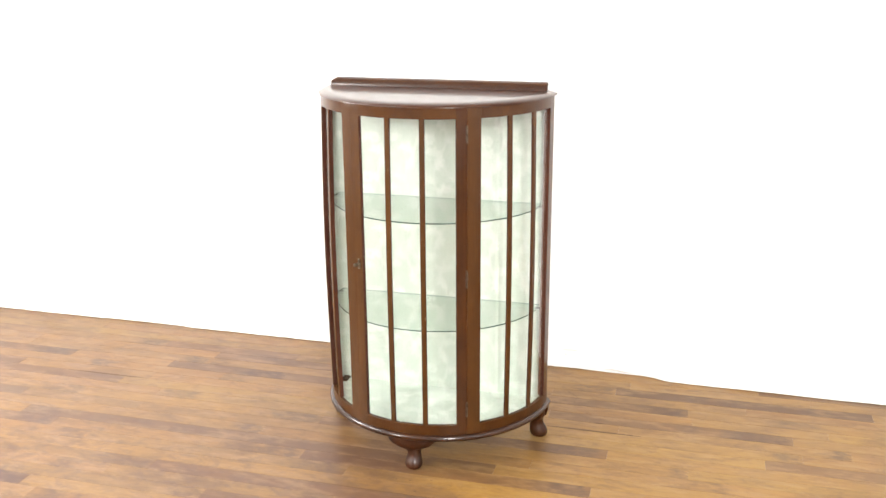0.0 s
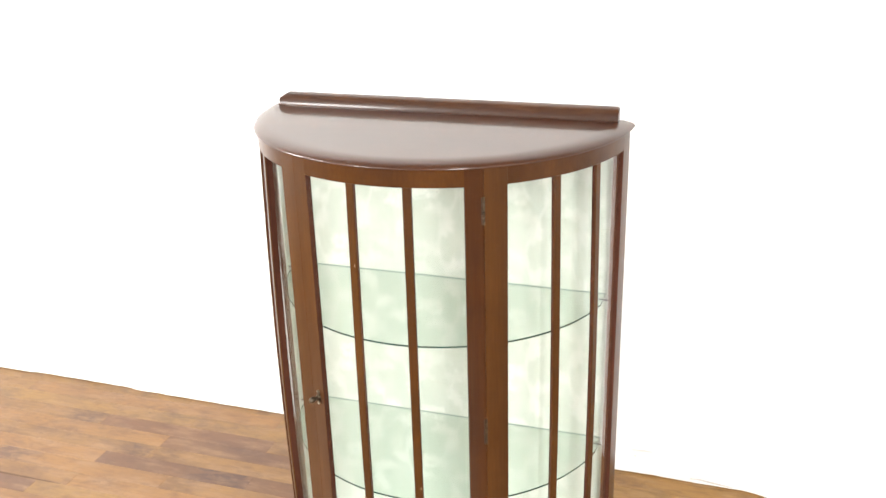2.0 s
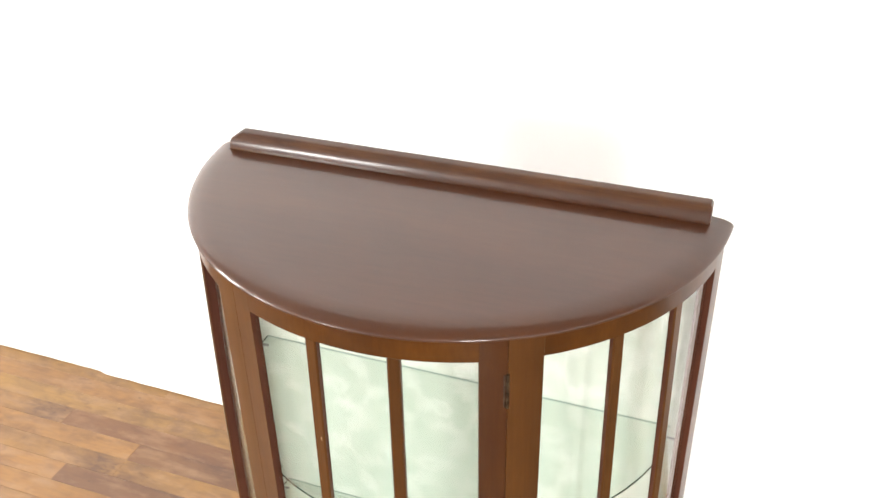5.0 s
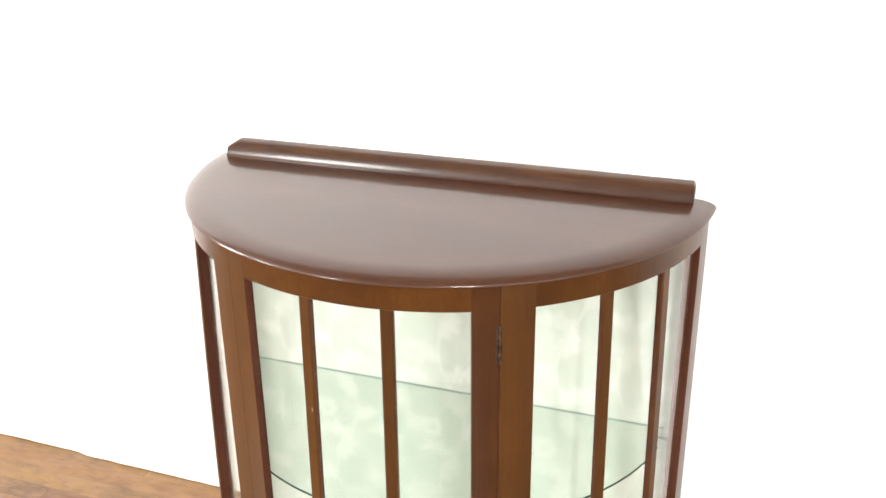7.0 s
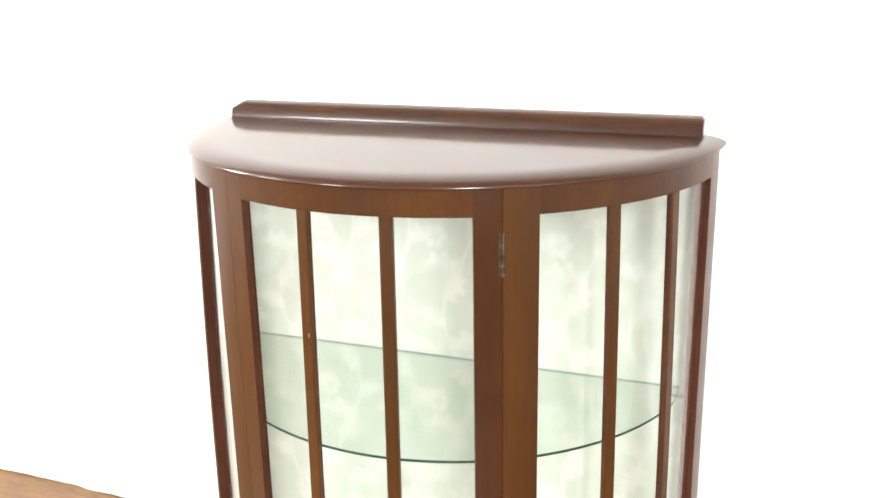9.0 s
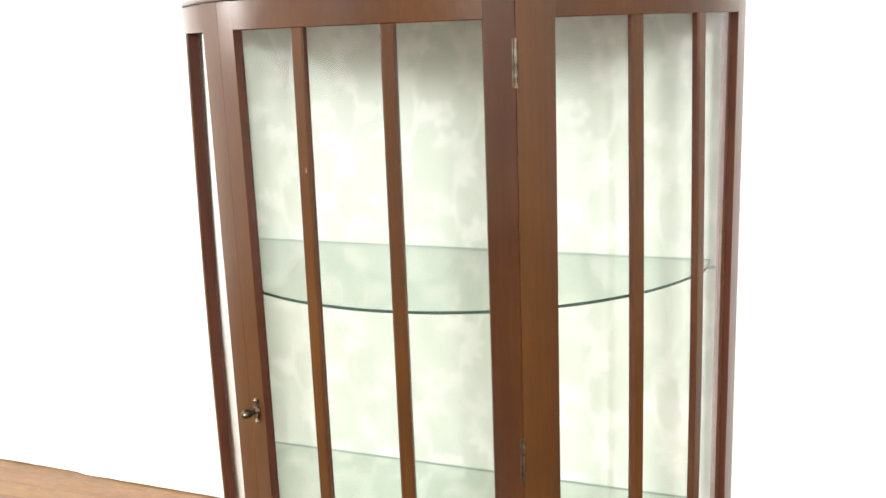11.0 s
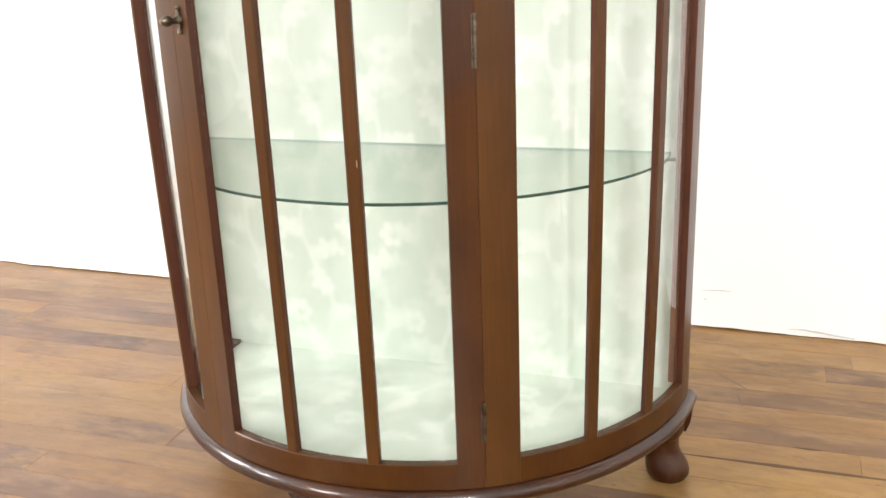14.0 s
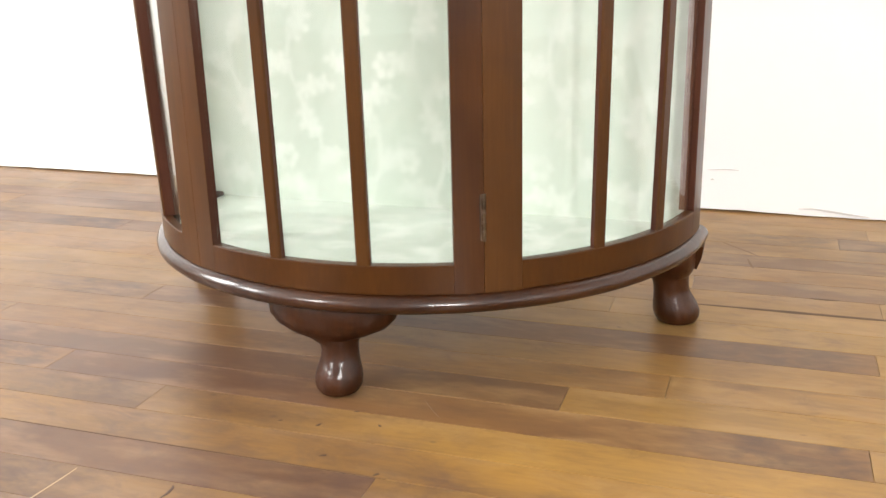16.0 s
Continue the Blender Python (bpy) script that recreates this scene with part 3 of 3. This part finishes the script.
def leg(bm, deg, spread, out, stout=1.0, shy=0.0):
    """A short cabriole leg with a shaped knee. spread: the knee's half width; out: how far the foot stands from the centre; stout: thickness; shy: the knee's shift sideways."""
    rows = [(0.0, 0.017, 0.017, 0.010), (0.003, 0.0225, 0.0225, 0.010), (0.01, 0.0262, 0.0262, 0.0095), (0.018, 0.027, 0.0268, 0.0085), (0.026, 0.0256, 0.0257, 0.0068), (0.034, 0.0233, 0.0234, 0.0045), (0.0415, 0.0212, 0.0216, 0.002), (0.05, 0.0204, 0.0208, 0.0005), (0.058, 0.0212, 0.0222, -0.001), (0.065, 0.0232, max(spread * 0.42, 0.026), -0.003), (0.0705, 0.0255, max(spread * 0.64, 0.029), -0.002), (0.0785, 0.0275, max(spread * 0.86, 0.0345), -0.001), (0.089, 0.0282, spread * 0.985, -0.001), (0.1, 0.028, spread, -0.001), (0.108, 0.0262, spread * 0.985, -0.002)]
    ahead, side = polar(1, deg, 0) - polar(0, deg, 0), polar(1, deg + 90, 0) - polar(0, deg, 0)
    rings = []
    for z, deep, wide, lean in rows:
        ring = []
        for i in range(28):
            c, s = math.cos(6.28319 * i / 28), math.sin(6.28319 * i / 28)
            k = 0.8 if z > 0.07 else 0.9 if z > 0.062 else 1.0
            u, v = math.copysign(abs(c) ** k, c) * deep * stout, math.copysign(abs(s) ** k, s) * wide * (stout if z < 0.062 else 1.0)
            curve = -v * v * 1.1 if z > 0.062 else 0.0  # the knee follows the bow
            ring.append(polar(out, deg, z) + ahead * (u + lean + curve) + side * (v + (shy * min(1.0, max(0.0, (z - 0.056) / 0.012)))))
        rings.append(ring)
    skin(bm, rings)


for deg, spread, out, stout, shy in ((0.9, 0.079, 0.35, 1.04, -0.011), (83.5, 0.04, 0.35, 1.14, 0.0), (-83.5, 0.04, 0.35, 1.14, 0.0)):
    bm = bmesh.new()
    leg(bm, deg, spread, out, stout, shy)
    if abs(deg) > 45:  # the cut bracket behind a back leg's knee
        flip = math.copysign(1, deg)
        skin(bm, [[Vector((flip * x, y, z)) for x, y, z in ring] for ring in (((0.36, -0.03, 0.108), (0.388, -0.03, 0.108), (0.388, 0.0, 0.108), (0.36, 0.0, 0.108)), ((0.362, -0.028, 0.094), (0.386, -0.028, 0.092), (0.386, 0.0, 0.092), (0.362, 0.0, 0.094)), ((0.372, -0.022, 0.076), (0.38, -0.022, 0.074), (0.38, 0.0, 0.074), (0.372, 0.0, 0.076)))])
    part("leg", bm, TURNED, cabinet, "dark polished cabriole leg with pad foot")

# hinges and knob on the door
for z0, z1 in ((1.061, 1.1105), (0.6185, 0.672), (0.188, 0.239)):
    bm = bmesh.new()
    rod(bm, polar(FACE + 0.0002, 27.62, z0), polar(FACE + 0.0002, 27.62, z1), 0.0019, 0.0019, 12)
    for k in (0.0, 0.2, 0.4, 0.6, 0.8, 1.0):
        zz = z0 + (z1 - z0) * k
        rod(bm, polar(FACE + 0.0002, 27.62, zz - 0.0005), polar(FACE + 0.0002, 27.62, zz + 0.0005), 0.0022, 0.0022, 12)
    post(bm, FACE - 0.001, FACE + 0.0007, 27.05, 27.22, z0, z1, 0.0001)
    part("hinge", bm, BRASS, door, "small aged brass butt hinge")
    bm = bmesh.new()
    post(bm, FACE - 0.001, FACE + 0.0002, 26.86, 27.03, z0 + 0.0005, z1 - 0.0005, 0.0001)
    part("hinge_gap", bm, SUBFLOOR, door, "dark gap beside the hinge leaf")
bm = bmesh.new()
way = polar(1, -25.6, 0) - polar(0, 0, 0)
lathe(bm, polar(FACE - 0.0005, -25.6, 0.67), way, [(0, 0.0052), (0.002, 0.0066), (0.0032, 0.0056), (0.0052, 0.0038), (0.0088, 0.0033), (0.011, 0.004), (0.0122, 0.0049), (0.0142, 0.0057), (0.0172, 0.006), (0.0202, 0.0056), (0.0224, 0.0042), (0.0236, 0.0032), (0.0246, 0.003), (0.025, 0.001)])
knob = part("knob", bm, BRASS, door, "small aged brass turn knob")
bm = bmesh.new()
side = polar(1, 64.4, 0) - polar(0, 0, 0)
outline = [(0, -0.0185), (0.0035, -0.016), (0.003, -0.012), (0.005, -0.007), (0.0065, 0), (0.005, 0.007), (0.003, 0.012), (0.0035, 0.016), (0, 0.0185), (-0.0035, 0.016), (-0.003, 0.012), (-0.005, 0.007), (-0.0065, 0), (-0.005, -0.007), (-0.003, -0.012), (-0.0035, -0.016)]
skin(bm, [[polar(FACE - 0.001, -25.6, 0.67 + v * 0.76) + side * u * 0.9 + way * d * 1.4 for u, v in outline] for d in (0, 0.003)])
for v in (-1, 1):  # rounded finials of the plate
    lathe(bm, polar(FACE + 0.0012, -25.6, 0.67 + v * 0.0118), (0, 0, v), [(-0.002, 0.0012), (0.0002, 0.003), (0.0018, 0.0036), (0.0034, 0.0026), (0.0042, 0.0006)], 12)
part("escutcheon", bm, BRASS, door, "shaped aged brass back plate")

# bare nicks on two glazing bars
CHIPPED = Nodes("chipped_bare_wood").set(Base_Color=(0.24, 0.15, 0.085, 1), Roughness=0.7)
for deg, z, tall in ((-7.9, 0.977, 0.006), (8.45, 0.523, 0.009)):
    bm = bmesh.new()
    out = FACE - 0.0006 + 0.0055 * math.sin(math.pi * (z - SILL) / (LINTEL - SILL))
    skin(bm, [[polar(out - 0.0004, deg - w, z + h), polar(out + 0.0003, deg - w, z + h), polar(out + 0.0003, deg + w, z + h), polar(out - 0.0004, deg + w, z + h)] for h, w in ((-tall / 2, 0.03), (-tall / 5, 0.11), (tall / 4, 0.09), (tall / 2, 0.02))])
    part("nick", bm, CHIPPED, door, "small bare chip in the varnish")

# glass shelves on small pegs
for z in (0.4705, 0.8145):
    for deg, r in ((81.5, 0.352), (-81.5, 0.352), (30.5, 0.352), (-30.5, 0.352)):
        bm = bmesh.new()
        rod(bm, polar(r + 0.018, deg, z - 0.0047), polar(r - (0.014 if abs(deg) > 45 else 0.009), deg, z - 0.0047), 0.0022, 0.0022, 10)
        part("shelf_peg", bm, PLASTIC, cabinet, "small grey shelf peg")
    bm = bmesh.new()
    half_disc(bm, [(0.3545, z - 0.0024), (0.3552, z - 0.0019), (0.3552, z + 0.0009), (0.3545, z + 0.0014)], BACK - 0.0165)
    for v in bm.verts:  # the corners are cut off beside the back
        v.co.x = max(-0.345, min(0.345, v.co.x))
    bmesh.ops.remove_doubles(bm, verts=bm.verts, dist=0.00005)
    for f in bm.faces:
        f.material_index = 0 if len(f.verts) > 4 else 1 if f.calc_center_median().y < BACK - 0.018 else 2
    shelf = new("glass_shelf", mesh_of("glass_shelf", bm, SHELF, SHELF_EDGE, SHELF_BACK))
    shelf.visible_shadow = False
    tagged(shelf, "half-round clear glass shelf with dark green edge inside the cabinet", "shelf", "shelves in the cabinet")

# ---- floor strips ----
PITCH, SEAM = 0.0617, -0.324
JOINTS = {0: [0.26], -1: [-1.33, -0.378, 0.574], 1: [-0.58, 0.368], 2: [0.86], 3: [-1.38, -0.41, 0.6], 5: [0.265, 1.22], 6: [-0.53, 1.375], 9: [-1.05, 0.848], 10: [-1.05], 12: [-1.02], 7: [-1.533, 1.197], 8: [-1.645, -0.688, 0.865], 11: [-1.314, 0.582], -2: [-1.153, -0.2], -4: [-0.825, 0.12], -6: [-0.578], -7: [-1.17]}
# tones of single strips, by row and a place on them
TONES = {(0, 0.2): 2, (0, 0.35): 0, (-1, 0.5): 2, (-1, 0.65): 1, (-2, 0.1): 0, (-3, 0.1): 1, (-3, 0.5): 0, (-4, 0.1): 2, (-4, 0.2): 0, (-5, -0.2): 1, (1, 0.3): 1, (1, 0.45): 1, (2, 0.3): 1, (3, 0.45): 2, (5, 0.3): 0, (9, -1.1): 1, (12, -0.95): 0, (10, -0.9): 2, (11, -0.9): 2, (8, 0.8): 1}
# water stains on single strips: row, from, to, whether the far end is cut off by the strip's end, depth
STAINS = [
    (11, -1.5, -1.314, 1, 0.8), (9, -1.19, -1.05, 1, 0.8), (10, -0.98, -0.58, 0, 0.4), (8, -0.95, -0.688, 1, 0.9), (6, -0.76, -0.53, 0, 0.55), (3, -0.7, -0.41, 1, 0.7),
    (1, -0.72, -0.58, 1, 0.7), (-1, -0.7, -0.378, 1, 0.7), (8, -1.88, -1.645, 1, 0.8), (7, -1.36, -1.533, 1, 0.8), (3, -1.63, -1.38, 1, 0.6), (-1, -1.53, -1.33, 1, 0.7),
    (-2, -1.3, -1.153, 1, 0.6), (-4, -1.12, -0.825, 1, 0.6), (-5, -1.2, -1.03, 0, 0.8), (-7, -1.35, -1.17, 1, 0.7), (-8, -1.1, -0.95, 0, 0.8), (-6, -0.72, -0.578, 1, 0.7),
]
STAINS += [
    (11, 0.36, 0.582, 1, 0.75), (10, 0.58, 0.8, 0, 0.5), (7, 0.5, 0.34, 1, 0.85), (3, 0.24, 0.6, 1, 0.7), (9, 0.7, 0.848, 1, 0.7), (7, 0.93, 1.197, 1, 0.8), (9, 1.1, 1.3, 0, 0.6),
    (6, 1.28, 1.375, 1, 0.8), (5, 1.1, 1.22, 1, 0.6), (2, 0.78, 0.86, 1, 0.7), (1, 0.92, 1.0, 0, 0.7), (2, 1.2, 1.42, 0, 0.5), (10, 0.88, 1.12, 0, 0.45), (-1, 0.36, 0.574, 1, 0.85),
    (-5, -0.36, -0.1, 0, 0.8), (1, 0.05, 0.368, 1, 0.3),
]
NEAR = (-2.75, 2.0)
rng = random.Random(11)
bank = {}


def strip_mesh(length, tone):
    """One strip with eased edges, its top at the origin's height; alike strips share a mesh."""
    if (length, tone) not in bank:
        bm = bmesh.new()
        a, w, e = length / 2 - 0.00025, PITCH / 2 - 0.00036, 0.00025
        skin(bm, [[Vector((sx * (a - i), sy * (w - i), z)) for sx, sy in ((-1, -1), (1, -1), (1, 1), (-1, 1))] for i, z in ((0, -0.0039), (0, -e), (e, 0))])
        bank[length, tone] = mesh_of("plank", bm, PLANKS[tone], smooth=False)
    return bank[length, tone]


far = bmesh.new()
for row in range(-60, 15):
    y = SEAM + PITCH * (row + 0.5)
    if y - PITCH / 2 > NORTH + 0.06:
        continue
    cuts = [WEST - 0.1, *JOINTS.get(row, []), EAST + 0.1]
    for a, b in zip(cuts, cuts[1:]):
        x = a
        while x < b - 0.001:
            length = round(rng.uniform(0.45, 1.2) / 0.05) * 0.05
            if b - x - length < 0.5:
                length = b - x
            if -9 <= row <= 5 and -0.7 < x + length < 0.95 and x + length < b:  # long strips before the cabinet
                length = min(b, 1.0 + 0.1 * (row % 3)) - x
            tone = rng.choices((0, 1, 2, 3), (3, 6, 3, 1))[0]
            for (r, at), told in TONES.items():
                tone = told if r == row and x < at < x + length else tone
            if row >= -11 and NEAR[0] < x + length and x < NEAR[1]:
                plank = new("plank", strip_mesh(round(length, 3), tone))
                plank.location = (x + length / 2, y, 0)
                plank.parent = floor
                told = [k for k in STAINS if k[0] == row and x - 0.01 < min(k[1:3]) and max(k[1:3]) < x + length + 0.01]
                if told:
                    _, start, stop, cut, depth = told[0]
                elif rng.random() < 0.3:  # strips out of the way are stained towards one end, too
                    stop = x if rng.random() < 0.5 else x + length
                    start = stop + (0.1 + 0.2 * rng.random()) * (1 if stop == x else -1)
                    cut, depth = 1, rng.uniform(0.3, 0.65)
                else:
                    start, stop, cut, depth = 0, 0, 0, 0
                plank.color = (start + 5, stop + 5, 0.1 if cut else 0.5, depth)
            else:
                box(far, x + 0.0002, x + length - 0.0002, y - PITCH / 2 + 0.0002, y + PITCH / 2 - 0.0002, -0.0039, 0)
            x += length
rest = new("plank_field", mesh_of("plank_field", far, PLANKS[1], smooth=False))
rest.parent = floor
tagged(rest, kind="stuff")

# a pale scratch and two dark scrapes on the strips
BARE = Nodes("bare_scratched_wood").set(Base_Color=(0.48, 0.34, 0.2, 1), Roughness=0.7)
SCRAPE = Nodes("dark_scrape").set(Base_Color=(0.085, 0.047, 0.03, 1), Roughness=0.6)


def scratch(name, wood, label, points, width):
    """A thin tapering mark lying on the floor."""
    bm = bmesh.new()
    rings = []
    for i, (x, y) in enumerate(points):
        half = width * (0.25 + 0.75 * math.sin(math.pi * (i + 0.4) / (len(points) - 0.2))) / 2
        rings.append([Vector((x - half, y, 0.0001)), Vector((x + half, y, 0.0001)), Vector((x + half * 0.6, y, 0.0004)), Vector((x - half * 0.6, y, 0.0004))])
    skin(bm, rings)
    return part(name, bm, wood, floor, label)


scratch("scratch", BARE, "pale scratch in the varnish", [(-0.184, -0.66), (-0.1815, -0.632), (-0.1782, -0.6), (-0.176, -0.576)], 0.002)
scratch("scratch", SCRAPE, "short dark scrape", [(-0.0625, -0.6), (-0.0605, -0.59), (-0.061, -0.581), (-0.063, -0.577)], 0.004)


# dents full of dirt before the front leg, and two scrapes beside the cabinet
for x, y, wide, turn in ((0.019, -0.426, 0.004, 1.2), (0.047, -0.386, 0.0035, 0.2), (0.052, -0.484, 0.0045, 0.5), (0.118, -0.503, 0.004, 0.9), (0.084, -0.41, 0.003, 2.4), (-0.026, -0.428, 0.003, 0.3), (0.087, -0.51, 0.003, 0.4)):
    bm = bmesh.new()
    along, across = Vector((math.cos(turn), math.sin(turn), 0)) * wide, Vector((-math.sin(turn), math.cos(turn), 0)) * wide * 0.5
    skin(bm, [[Vector((x, y, z)) + s * (along * math.cos(0.785 * i) * (1 + 0.3 * math.sin(2.1 * i + x * 90)) + across * math.sin(0.785 * i)) for i in range(8)] for s, z in ((1.0, 0.0001), (0.7, 0.0003))])
    part("dent", bm, SCRAPE, floor, "small dark dent in the wood")
WORN_LINE = Nodes("worn_line").set(Base_Color=(0.17, 0.098, 0.05, 1), Roughness=0.6)
scratch("scratch", WORN_LINE, "faint brown scrape", [(0.4, 0.35), (0.42, 0.33), (0.44, 0.309), (0.459, 0.287)], 0.005)
scratch("scratch", WORN_LINE, "faint brown scrape", [(0.111, -0.341), (0.12, -0.352), (0.13, -0.364), (0.14, -0.375)], 0.0022)
scratch("scratch", WORN_LINE, "faint brown scrape", [(0.441, 0.27), (0.444, 0.255), (0.447, 0.24), (0.451, 0.225)], 0.004)


def dirty_joint(points, row, width):
    """Dirt packed along the joint below a row."""
    bm = bmesh.new()
    y = SEAM + PITCH * row
    rings = []
    for i, x in enumerate(points):
        half = width * (0.2 + 0.8 * math.sin(math.pi * (i + 0.3) / (len(points) - 0.4))) * (0.8 + 0.4 * noise.noise((x * 31, row, 0))) / 2
        rings.append([Vector((x, y - half, 0.0001)), Vector((x, y + half, 0.0001)), Vector((x, y + half * 0.6, 0.0004)), Vector((x, y - half * 0.6, 0.0004))])
    skin(bm, rings)
    return part("dirty_joint", bm, PACKED, floor, "dark dirt packed into a floor joint")


for start, stop, row, width in ((0.36, 0.7, 6, 0.011), (-1.56, -1.22, 6, 0.01), (-0.33, 0.13, -3, 0.0028), (0.53, 0.57, 7, 0.007)):
    dirty_joint([start + (stop - start) * i / 14 for i in range(15)], row, width)
